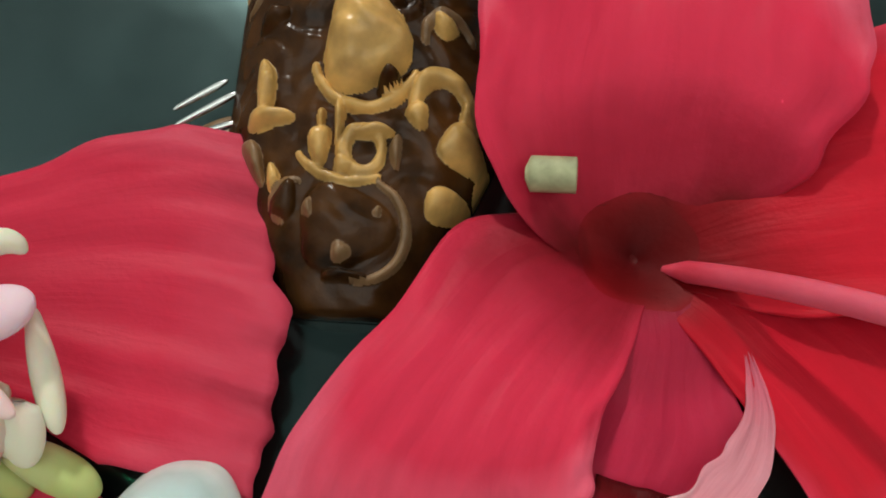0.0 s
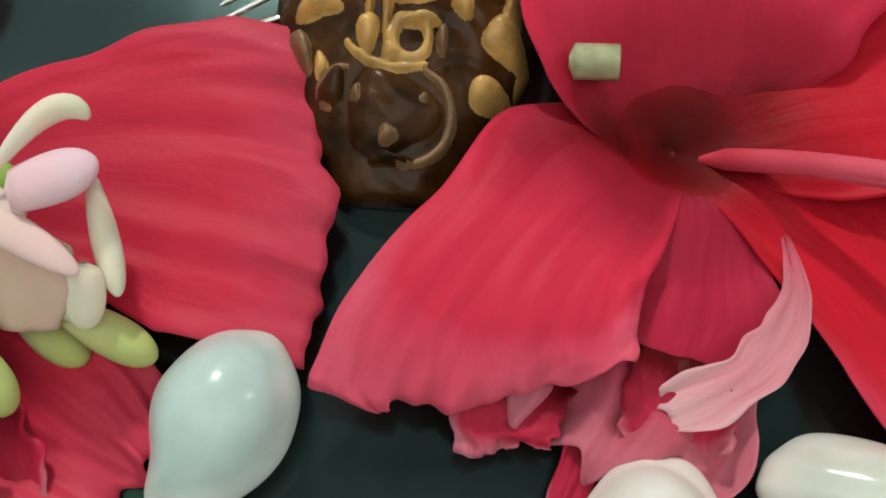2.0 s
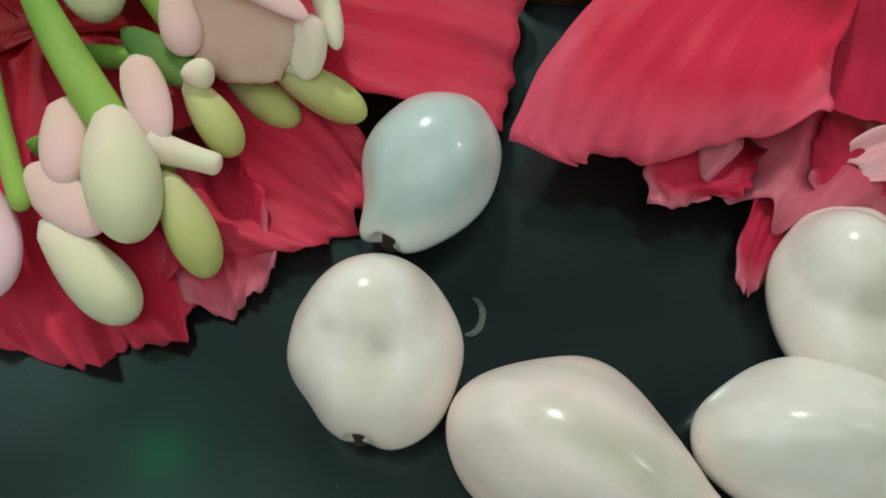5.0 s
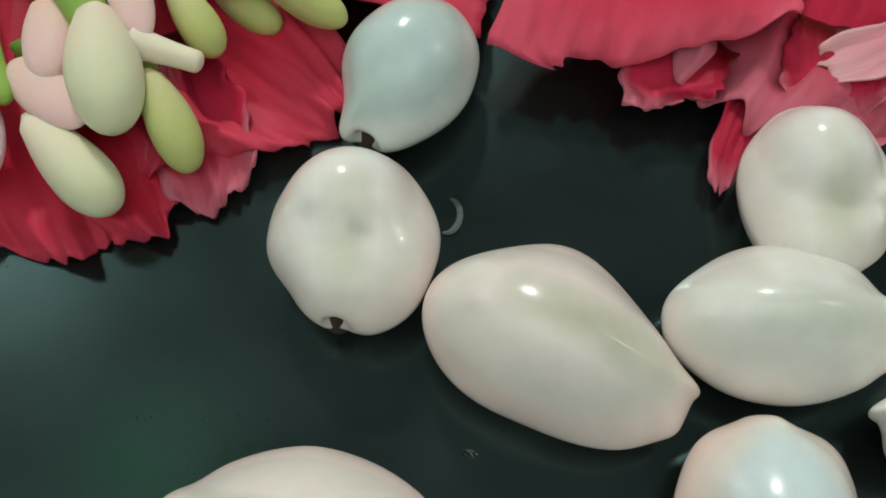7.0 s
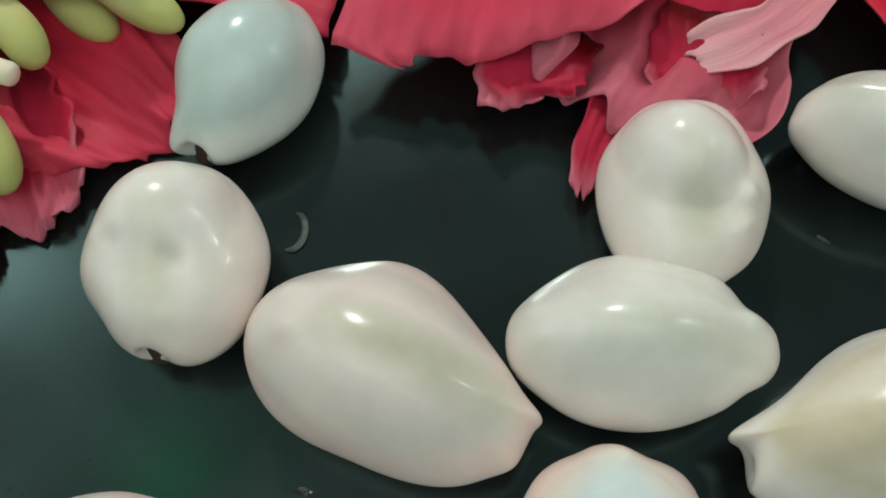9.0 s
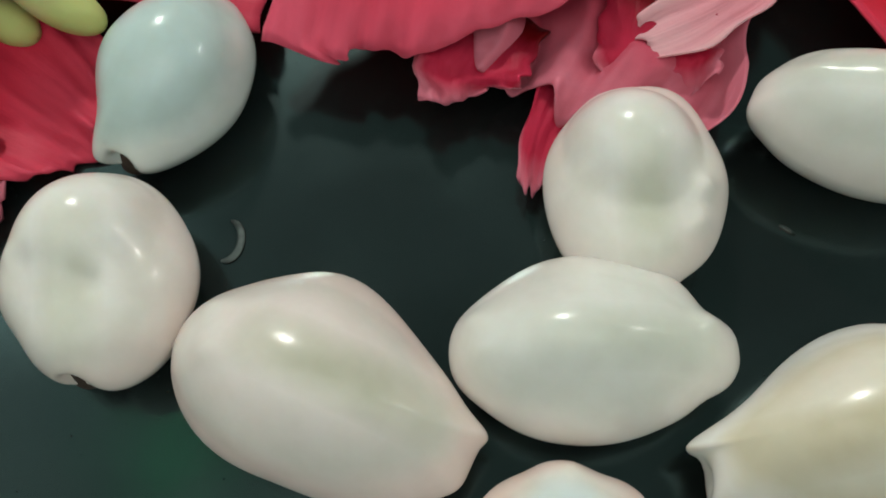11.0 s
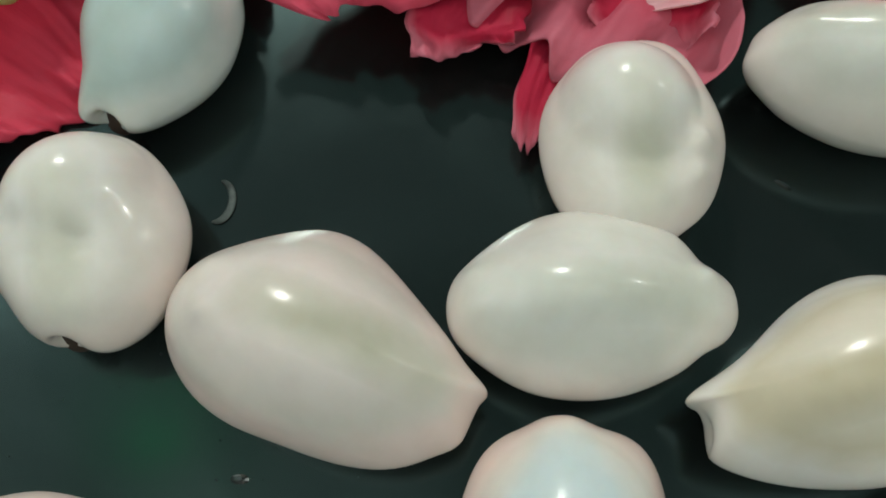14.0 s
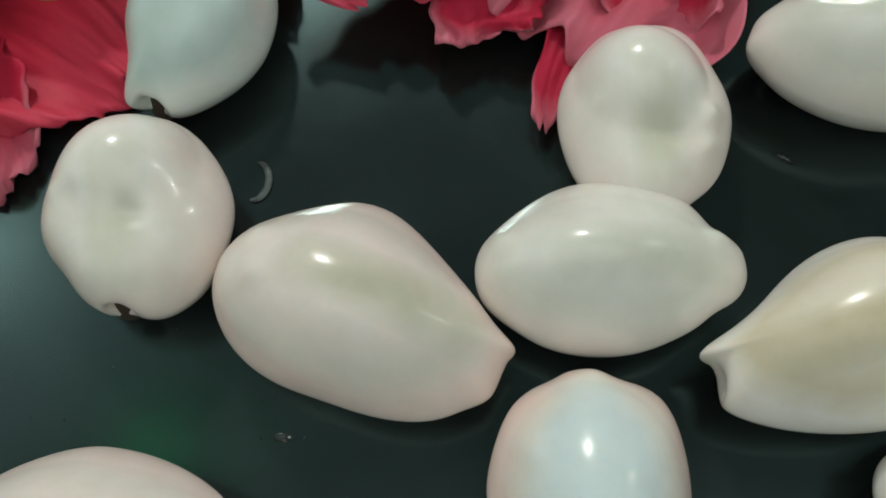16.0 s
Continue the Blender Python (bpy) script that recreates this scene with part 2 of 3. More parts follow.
def curve_point(a, m, b, u):
    """The parabola that runs through a, m (half way) and b: its place and its direction at u."""
    a, m, b = Vector(a), Vector(m), Vector(b)
    c = 2 * m - (a + b) / 2
    return (1 - u) ** 2 * a + 2 * u * (1 - u) * c + u * u * b, (2 * (1 - u) * (c - a) + 2 * u * (b - c)).normalized()


def petal_mesh(name, base, mid, tip, left, right, mat, seed, ruffle=0.12, cup=0.1, frill=0.08, foot=0.12, nu=44, nv=57, thick=0.03,
               slant=0.0, bow=0.13, broad=0.72, power=0.85, shoulder=0.6, crumple=0.0, uneven=0.05, bowl=False, shy=0.0, heel=0.0, ribs=0.005, rib_count=34):
    """A petal along base - mid - tip, left and right its half widths at the broadest place, with a frilled, uneven margin."""
    verts, uvs = [], []
    top, low = [], []
    for i in range(nu):
        for j in range(nv):
            u, v = i / (nu - 1), 2 * j / (nv - 1) - 1
            ue = u * (1 + slant * v - bow * abs(v) ** 2.2 - shy * max(0.0, -v) ** 1.6)
            ue -= 0.07 * (1 - u) ** 2 if bowl else 0.0
            ue += u ** 4 * (0.04 * noise.noise((v * 2.5, seed, 0.5)) + (0.008 + frill * 0.10) * noise.noise((v * 8, seed, 4.5)))
            p, d = curve_point(base, mid, tip, ue)
            side = d.cross(Vector((0, 0, 1))).normalized()
            up = side.cross(d).normalized()
            w = foot + (1 - foot) * min(1, max(0.0, ue) / broad) ** power
            if ue > broad:
                w *= math.sqrt(max(0.05, 1 - shoulder * ((ue - broad) / (1.02 - broad)) ** 2))
            if bowl:
                k = min(1.0, max(0.0, ue) / 0.24)
                w *= 0.65 + 0.35 * k * k * (3 - 2 * k)
            w *= 1 + uneven * noise.noise((u * 6, seed, 1.0 if v > 0 else 7.0))
            wide = (right if v > 0 else left) * w
            if v > 0:
                wide += heel * math.exp(-((ue - 0.24) / 0.18) ** 2)
            edge = max(abs(v) ** 3, u ** 6)
            lift = cup * v * v * wide + ruffle * edge * u * (math.sin(6.5 * v + 5 * u + seed) + 0.8 * noise.noise((v * 4, u * 6, seed)))
            lift += frill * edge * u * noise.noise((v * 8, u * 8, seed + 3.1)) + 0.05 * noise.noise((v * 2.3, u * 2.6, seed + 9))
            if crumple:
                late = max(0.0, (u - 0.5) / 0.5) ** 1.3
                lift += crumple * late * (noise.noise((v * 2.6, u * 4.0, seed)) + 0.30 * noise.noise((v * 5, u * 12, seed + 2)))
                ue += 0.09 * late * noise.noise((v * 3.2, 0.5, seed + 6))
                p, d = curve_point(base, mid, tip, ue)
            lift += ribs * u * math.cos(v * rib_count + 2 * noise.noise((u * 3, v * 2, seed)))
            q = p + side * (v * wide) + up * lift
            if bowl:
                # all petals share one funnel round the throat
                r = math.hypot(q.x - base[0], q.y - base[1])
                k = min(1.0, max(0.0, (r - 0.55) / 1.1))
                k = k * k * (3 - 2 * k)
                q.z = (1 - k) * (0.10 + 0.74 * (r / 1.2) ** 0.85 + 0.006 * (seed % 4)) + k * q.z
            q.z = max(q.z, 0.06)
            top.append(q)
            low.append(q - up * thick if q.z > 0.12 else Vector((q.x, q.y, q.z - thick)))
            uvs.append((u, v * 0.5 + 0.5))
    n = len(top)
    faces = grid_faces(nu, nv)
    under = [tuple(n + k for k in reversed(f)) for f in faces]
    rim = [j for j in range(nv)] + [i * nv + nv - 1 for i in range(1, nu)] + [(nu - 1) * nv + j for j in range(nv - 2, -1, -1)] + [i * nv for i in range(nu - 2, 0, -1)]
    sides = [(rim[k], n + rim[k], n + rim[(k + 1) % len(rim)], rim[(k + 1) % len(rim)]) for k in range(len(rim))]
    return mesh_of(name, [tuple(q) for q in top + low], faces + under + sides, [mat], uvs + uvs)


def drop_mesh(name, a, b, width, mat, mid=None, flat=1.0, fat=0.6, foot=0.35, nu=18, nv=16, crease=0.0):
    """A bud, tube or stem between a and b, width its full width, fat where it is broadest (0 to 1), foot its width at a."""
    if mid is None:
        mid = (Vector(a) + Vector(b)) / 2
    verts, uvs = [], []
    for i in range(nu):
        u = math.sin(0.5 * math.pi * i / (nu - 1))
        p, d = curve_point(a, mid, b, u)
        side = d.cross(Vector((0, 0, 1))).normalized()
        up = side.cross(d).normalized()
        r = foot + (1 - foot) * math.sin(0.5 * math.pi * u / fat) if u < fat else math.sqrt(max(0, 1 - ((u - fat) / (1.0 - fat)) ** 2.2))
        if i == 0:
            r *= 0.35
        for j in range(nv):
            t = 2 * math.pi * j / nv
            k = 1 - crease * max(0, math.cos(3 * t)) ** 6 * math.sin(math.pi * u)
            q = p + side * (width / 2 * r * k * math.cos(t)) + up * (width / 2 * flat * r * k * math.sin(t))
            verts.append(tuple(q))
            uvs.append((u, j / nv))
    faces = grid_faces(nu, nv, True) + [tuple(range(nv)), tuple(range(nu * nv - 1, (nu - 1) * nv - 1, -1))]
    return mesh_of(name, verts, faces, [mat], uvs)


# ---- the setting ----
def slab(name, lo, hi, mat, label):
    bm = bmesh.new()
    bmesh.ops.create_cube(bm, size=1)
    for v in bm.verts:
        v.co = Vector([l + (h - l) * (c + 0.5) for l, h, c in zip(lo, hi, v.co)])
    me = bpy.data.meshes.new(name)
    bm.to_mesh(me)
    bm.free()
    me.materials.append(mat)
    return tagged(new(name, me), label, name.split("_")[0], kind="structure")


R = 1.8
slab("floor", (-R, -R, -0.05), (R, R, 0), GRANITE, "polished black granite floor with a dull teal gleam")
# the north wall stands nearer to brighten the floor's far reflection
# unseen walls and ceiling, added to close the room and bounce light;
slab("wall_north", (-R, 1.5, -0.05), (R, 1.6, 2.5), WALL, "plain pale wall, unseen, added to close the room")
slab("wall_south", (-R, -R - 0.1, -0.05), (R, -R, 2.5), WALL, "plain pale wall, unseen, added to close the room")
slab("wall_east", (R, -R - 0.1, -0.05), (R + 0.1, R + 0.1, 2.5), WALL, "plain pale wall, unseen, added to close the room")
slab("wall_west", (-R - 0.1, -R - 0.1, -0.05), (-R, R + 0.1, 2.5), WALL, "plain pale wall, unseen, added to close the room")
slab("ceiling", (-R - 0.1, -R - 0.1, 2.5), (R + 0.1, R + 0.1, 2.6), CEIL, "plain white ceiling, unseen, added to close the room")


# ---- cowrie shells ----
def cowrie(x, y, turn, length, width, mat, label, height=1.25, hump=0.62, hump_at=-0.12, hump_wide=0.72, taper=0.22, pinch=0.10,
           notch=0.0, dip=0.0, edge_high=0.86, nub=0.0,
           other=None, begin=0.0, knobs=(), blunt=0.10, dip_at=0.12, dome_power=0.85, blend=0.26, lobes=(), dip_y=0.0, dip_size=(0.12, 0.26)):
    """A cowrie lying on its flat side at x, y, its narrow end towards turn (degrees)."""
    thing = new("cowrie_shell")
    tagged(thing, label, "shell", "cowrie shells on the floor")
    ns, nt = 36, 96
    rise = 0.46 * height
    full = height - rise
    verts = []

    def outline(t, s):
        c, q = math.cos(t), math.sin(t)
        q = math.copysign(abs(q) ** (1 - blunt * max(0.0, c) ** 2 * s ** 6), q)
        far = taper if other is None else other
        thin = far + (taper - far) * (0.5 + 0.5 * math.tanh(3.5 * q))
        f = 1 - thin * max(0.0, (c - begin) / (1 - begin)) ** 1.6 - 0.04 * max(0.0, -c) ** 2 - pinch * math.exp(-((c - 0.80) / 0.12) ** 2)
        a = (t + math.pi) % (2 * math.pi) - math.pi
        r = 1 - notch * math.exp(-((a - nub) / 0.17) ** 4) * s ** 36
        for at, wide, swell in lobes:
            r += swell * s ** 3 * math.exp(-(((t - radians(at) + math.pi) % (2 * math.pi) - math.pi) / wide) ** 2)
        return s * length / 2 * c * r, s * width / 2 * q * f * r

    def top_z(px, py, s):
        flange = full * edge_high * max(0.0, 1 - s * s) ** 0.5
        hx, hy = (px / (length / 2) - hump_at) / hump, py / (width / 2) / hump_wide
        dome = full * max(0.0, 1 - hx * hx - hy * hy) ** dome_power
        k = blend
        z = 0.5 * (flange + dome + math.sqrt((flange - dome) ** 2 + k * k)) - 0.5 * k * s ** 4
        z -= dip * math.exp(-((px / (length / 2) - dip_at) / dip_size[0]) ** 2 - ((py / (width / 2) - dip_y) / dip_size[1]) ** 2)
        for bx, by, h in knobs:
            z += h * math.exp(-((px / (length / 2) - bx) / 0.10) ** 2 - ((py / (width / 2) - by) / 0.13) ** 2)
        return max(0.0, z)

    for sheet in (1, -1):
        for i in range(ns):
            s = math.sin(0.5 * math.pi * i / (ns - 1))
            for j in range(nt):
                px, py = outline(2 * math.pi * j / nt, s)
                if sheet > 0:
                    z = rise + top_z(px, py, s)
                else:
                    groove = 0.10 * height * math.exp(-(py / (0.10 * width)) ** 2)
                    z = rise - rise * max(0.0, 1 - s ** 2.2) ** 0.55 + groove * (1 - s ** 4)
                verts.append((px, py, z))
    n = ns * nt
    faces = grid_faces(ns, nt, True) + [tuple(n + k for k in reversed(f)) for f in grid_faces(ns, nt, True)]
    me = mesh_of("body", verts, faces, [mat])
    bm = bmesh.new()
    bm.from_mesh(me)
    bmesh.ops.remove_doubles(bm, verts=bm.verts, dist=0.00002)
    bmesh.ops.recalc_face_normals(bm, faces=bm.faces)
    bm.to_mesh(me)
    bm.free()
    part("body", me, thing)
    reach = length / 2 * (1 - notch + sum(swell for at, wide, swell in lobes if abs(at) < 5)) - 0.14
    # solid dark strip paints in the shade within the slit
    part("aperture_shade", drop_mesh("aperture_shade", (-length * 0.30, 0, 0.20 * rise), (reach, 0, rise * 0.55), 0.20, SLIT_SHADE, mid=(length * 0.1, 0, 0.16 * rise), flat=0.7, foot=0.6, fat=0.8), thing, "dark strip in place of the slit's shaded hollow")
    if notch > 0.1:
        a = nub * 0.8
        end = reach + 0.14
        # solid dark plug paints in the shade of the open notch
        part("canal_shade", drop_mesh("canal_shade", (end - 0.05, a * end, rise * 1.02), (end + 0.07, a * end, rise * 0.40), 0.25, SLIT_SHADE, flat=0.8, foot=0.9, fat=0.6), thing, "dark plug in place of the shade in the notch")
    thing.matrix_world = pose(x * CM, y * CM, 0, 0, 0, turn)
    low = min((thing.matrix_world @ v.co).z for v in me.vertices)
    thing.location.z -= low
    return thing


cowrie(-2.865, 3.827, -113.6, 1.679, 1.365, SHELL_BLUE, "bluish white cowrie shell with a dark notch", height=1.05, hump_at=-0.2, hump=0.9, hump_wide=0.95,
       taper=0.193, other=0.56, begin=-0.2, notch=0.17, nub=0.06, pinch=0.0, blunt=0.3,
       lobes=((0, 0.3, -0.047), (-25, 0.3, 0.103), (55, 0.35, -0.013), (-55, 0.35, -0.063), (140, 0.4, 0.068), (-140, 0.4, 0.132), (180, 0.4, 0.142)))
cowrie(-3.113, 1.991, -85.8, 1.886, 1.541, SHELL_ROUND, "round pinkish white cowrie shell with a notched end", hump_at=-0.34, hump=0.60, hump_wide=0.78, dome_power=0.60,
       blend=0.16, taper=0.06, other=0.329, pinch=0.0, notch=0.17, nub=-0.10, dip=0.05, dip_at=0.16, dip_y=0.24, dip_size=(0.11, 0.15), edge_high=0.76,
       knobs=((-0.12, -0.66, 0.04), (-0.02, -0.40, -0.03)),
       lobes=((0, 0.3, -0.16), (25, 0.3, -0.03), (-25, 0.3, -0.105), (55, 0.35, 0.046), (-55, 0.35, -0.121), (95, 0.4, 0.074), (-95, 0.4, -0.061), (140, 0.4, 0.012), (-140, 0.4, -0.054)))
cowrie(-1.194, 1.218, -19.9, 2.445, 1.645, SHELL_PINK, "large pear-shaped pinkish white cowrie shell", hump_at=-0.12, hump=0.85, hump_wide=0.80,
       taper=0.684, other=0.389, begin=-0.35, pinch=0.03, height=1.35, blunt=0.42,
       knobs=((-0.72, 0.26, 0.05), (-0.60, -0.16, 0.05)),
       lobes=((0, 0.3, -0.052), (25, 0.3, 0.057), (55, 0.35, 0.045), (-55, 0.35, 0.075), (95, 0.4, 0.108), (-95, 0.4, -0.104), (140, 0.4, -0.025)))
cowrie(0.669, 1.608, 4, 2.122, 1.353, SHELL_WHITE, "smooth white cowrie shell lying crosswise", hump_at=-0.1, hump=0.80, hump_wide=0.72, blend=0.20, taper=0.138, other=0.097, pinch=0.10, blunt=0.25, edge_high=0.80,
       knobs=((-0.78, 0.3, 0.05), (-0.70, -0.1, 0.04), (0.80, 0.2, 0.06)),
       lobes=((0, 0.3, 0.036), (25, 0.26, -0.075), (55, 0.35, 0.06), (-55, 0.35, -0.035), (95, 0.4, 0.102), (-95, 0.4, -0.012), (140, 0.4, -0.036), (-140, 0.4, -0.066), (180, 0.4, -0.052)))
cowrie(1.032, 2.944, -82.8, 1.80, 1.394, SHELL_ROUND, "round white cowrie shell touching another one", height=1.2, hump_at=-0.26, hump=0.62, hump_wide=0.76, dome_power=0.60, blend=0.16, taper=0.163, other=0.018,
       pinch=0.0, dip=0.05, dip_at=0.36, dip_y=0.12, dip_size=(0.14, 0.40), edge_high=0.62, knobs=((0.18, 0.70, 0.07), (0.48, 0.58, 0.05), (0.0, -0.66, 0.03)),
       lobes=((25, 0.3, -0.049), (55, 0.35, 0.028), (-55, 0.35, 0.028), (95, 0.4, 0.06), (140, 0.4, 0.126), (-140, 0.4, -0.052), (180, 0.4, -0.012)))
cowrie(2.469, 1.117, -166, 2.38, 1.483, SHELL_CREAM, "cream cowrie shell with a yellowish back", hump_at=-0.1, hump=0.85, hump_wide=0.78, taper=0.249, other=0.781, begin=-0.35, pinch=0.0, notch=0.05, nub=0.16,
       height=1.35, edge_high=0.84, blunt=0.42, lobes=((0, 0.3, -0.12), (-25, 0.3, 0.041), (55, 0.35, 0.025), (-55, 0.35, -0.066)))
cowrie(2.938, 3.524, 163.9, 2.12, 1.161, SHELL_WHITE, "white cowrie shell beside the red flower", hump_at=-0.1, hump=0.85, hump_wide=0.8, taper=0.186, other=0.138, pinch=0.04,
       knobs=((0.62, -0.05, 0.03),), lobes=((0, 0.3, -0.065), (-25, 0.3, -0.061), (55, 0.35, 0.035), (-55, 0.35, 0.042)))
cowrie(0.519, -0.036, 92.7, 1.90, 1.419, SHELL_MIXED, "bluish white cowrie shell with pinkish sides", hump_at=-0.1, hump=0.85, hump_wide=0.90, taper=0.244, other=0.016, pinch=0.03, knobs=((0.2, 0.6, 0.05), (0.86, -0.1, 0.05)),
       lobes=((0, 0.36, -0.075), (25, 0.3, -0.07), (-25, 0.3, -0.085), (55, 0.35, 0.055), (-55, 0.35, 0.05), (95, 0.4, 0.043)))
cowrie(-3.079, -0.564, 176, 2.417, 1.5, SHELL_PINK, "pinkish white cowrie shell near the floor's green gleam", hump_at=-0.1, hump=0.85, hump_wide=0.8, taper=0.25, other=0.435)
cowrie(3.48, -0.12, 170, 1.95, 1.40, SHELL_WHITE, "white cowrie shell lying apart", hump_at=-0.1, hump=0.85, hump_wide=0.8, taper=0.25)


# ---- hibiscus flowers ----
def hibiscus(label, petals, column=None, stem=None, bowl=None):
    thing = new("hibiscus_flower")
    tagged(thing, label, "flower", "red hibiscus flowers")
    for kw in petals:
        note = kw.pop("note", "")
        nm = kw.pop("nm", "petal")
        part(nm, petal_mesh(nm, **kw), thing, note)
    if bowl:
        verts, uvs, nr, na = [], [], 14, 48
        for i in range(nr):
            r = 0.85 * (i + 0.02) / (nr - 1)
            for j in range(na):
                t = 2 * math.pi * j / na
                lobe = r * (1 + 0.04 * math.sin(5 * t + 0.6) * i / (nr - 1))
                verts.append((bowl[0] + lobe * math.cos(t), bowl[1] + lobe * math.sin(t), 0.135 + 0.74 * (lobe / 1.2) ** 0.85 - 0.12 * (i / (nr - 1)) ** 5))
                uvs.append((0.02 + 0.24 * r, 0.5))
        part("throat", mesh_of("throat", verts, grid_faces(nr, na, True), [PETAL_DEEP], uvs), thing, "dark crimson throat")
    if column:
        part("pistil", drop_mesh("pistil", *column, COLUMN, mid=(3.2, 6.15, 1.65), foot=0.9, fat=0.5, nu=26), thing, "long pink pistil")
    if stem:
        part("stem", drop_mesh("stem", *stem, CUT, foot=1.0, fat=0.985, nu=16, nv=10), thing, "cut greenish stem end")
    return thing


T = (1.35, 7.10, 0.06)
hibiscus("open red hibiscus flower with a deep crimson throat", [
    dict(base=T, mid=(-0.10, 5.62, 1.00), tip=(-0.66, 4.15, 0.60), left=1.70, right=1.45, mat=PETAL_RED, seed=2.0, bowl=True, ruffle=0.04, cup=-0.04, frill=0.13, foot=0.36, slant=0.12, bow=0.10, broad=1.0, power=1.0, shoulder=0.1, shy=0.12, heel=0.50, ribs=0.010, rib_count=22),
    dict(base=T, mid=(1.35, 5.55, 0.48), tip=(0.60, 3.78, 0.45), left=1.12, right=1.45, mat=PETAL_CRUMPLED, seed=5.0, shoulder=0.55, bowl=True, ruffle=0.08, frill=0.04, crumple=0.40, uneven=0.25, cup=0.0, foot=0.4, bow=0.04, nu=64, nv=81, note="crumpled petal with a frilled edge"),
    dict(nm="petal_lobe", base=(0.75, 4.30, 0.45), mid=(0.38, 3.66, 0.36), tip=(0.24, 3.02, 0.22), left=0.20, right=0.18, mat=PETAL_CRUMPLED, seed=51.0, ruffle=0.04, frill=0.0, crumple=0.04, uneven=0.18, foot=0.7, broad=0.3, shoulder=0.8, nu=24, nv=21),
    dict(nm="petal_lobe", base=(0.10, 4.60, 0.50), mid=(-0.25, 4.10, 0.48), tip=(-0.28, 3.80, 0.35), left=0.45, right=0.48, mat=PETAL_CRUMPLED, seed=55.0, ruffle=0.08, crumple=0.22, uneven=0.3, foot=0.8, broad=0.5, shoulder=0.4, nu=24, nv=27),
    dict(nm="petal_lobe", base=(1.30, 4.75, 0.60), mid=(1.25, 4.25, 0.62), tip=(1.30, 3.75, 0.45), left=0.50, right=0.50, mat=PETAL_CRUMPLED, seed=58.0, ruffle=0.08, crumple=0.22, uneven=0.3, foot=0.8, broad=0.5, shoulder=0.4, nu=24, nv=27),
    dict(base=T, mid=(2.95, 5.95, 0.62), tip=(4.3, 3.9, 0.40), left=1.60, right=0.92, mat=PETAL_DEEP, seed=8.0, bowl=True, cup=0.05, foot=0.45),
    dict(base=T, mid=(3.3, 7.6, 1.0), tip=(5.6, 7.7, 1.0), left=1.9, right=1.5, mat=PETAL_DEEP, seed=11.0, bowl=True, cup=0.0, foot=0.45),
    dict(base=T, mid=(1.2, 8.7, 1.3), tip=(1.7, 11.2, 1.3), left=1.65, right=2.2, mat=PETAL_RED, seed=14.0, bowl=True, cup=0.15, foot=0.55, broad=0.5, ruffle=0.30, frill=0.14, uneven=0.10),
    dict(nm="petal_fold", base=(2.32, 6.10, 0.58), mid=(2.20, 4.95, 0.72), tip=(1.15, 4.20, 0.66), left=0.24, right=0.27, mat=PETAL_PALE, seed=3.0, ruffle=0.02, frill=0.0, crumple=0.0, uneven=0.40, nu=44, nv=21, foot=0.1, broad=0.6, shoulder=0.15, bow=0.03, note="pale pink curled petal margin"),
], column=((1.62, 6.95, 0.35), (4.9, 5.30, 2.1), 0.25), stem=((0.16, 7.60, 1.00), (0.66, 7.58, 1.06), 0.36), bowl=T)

H = (-7.2, 5.4, 0.3)
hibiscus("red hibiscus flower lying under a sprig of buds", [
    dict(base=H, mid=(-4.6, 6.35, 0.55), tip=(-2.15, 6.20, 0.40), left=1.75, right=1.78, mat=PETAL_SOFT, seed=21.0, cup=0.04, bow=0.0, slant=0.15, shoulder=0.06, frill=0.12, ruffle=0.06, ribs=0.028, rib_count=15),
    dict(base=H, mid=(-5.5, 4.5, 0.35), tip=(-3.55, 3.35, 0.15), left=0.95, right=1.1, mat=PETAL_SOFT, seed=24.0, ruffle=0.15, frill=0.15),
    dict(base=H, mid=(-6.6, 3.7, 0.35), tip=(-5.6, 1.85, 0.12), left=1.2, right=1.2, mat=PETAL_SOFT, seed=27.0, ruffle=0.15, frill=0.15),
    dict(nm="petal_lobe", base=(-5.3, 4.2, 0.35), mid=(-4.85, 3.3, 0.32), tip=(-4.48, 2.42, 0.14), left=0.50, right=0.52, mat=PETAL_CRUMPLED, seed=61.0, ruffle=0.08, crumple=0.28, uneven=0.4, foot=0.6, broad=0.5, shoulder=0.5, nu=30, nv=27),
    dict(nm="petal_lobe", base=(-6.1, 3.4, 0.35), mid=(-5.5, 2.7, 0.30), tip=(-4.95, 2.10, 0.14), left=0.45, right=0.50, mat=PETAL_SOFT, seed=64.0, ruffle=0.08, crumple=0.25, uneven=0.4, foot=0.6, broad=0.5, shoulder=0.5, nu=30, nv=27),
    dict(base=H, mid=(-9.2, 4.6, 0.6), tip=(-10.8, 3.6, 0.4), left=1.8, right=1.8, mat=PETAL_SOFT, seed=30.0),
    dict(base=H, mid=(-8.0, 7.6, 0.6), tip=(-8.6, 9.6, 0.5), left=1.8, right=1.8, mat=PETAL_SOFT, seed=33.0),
])


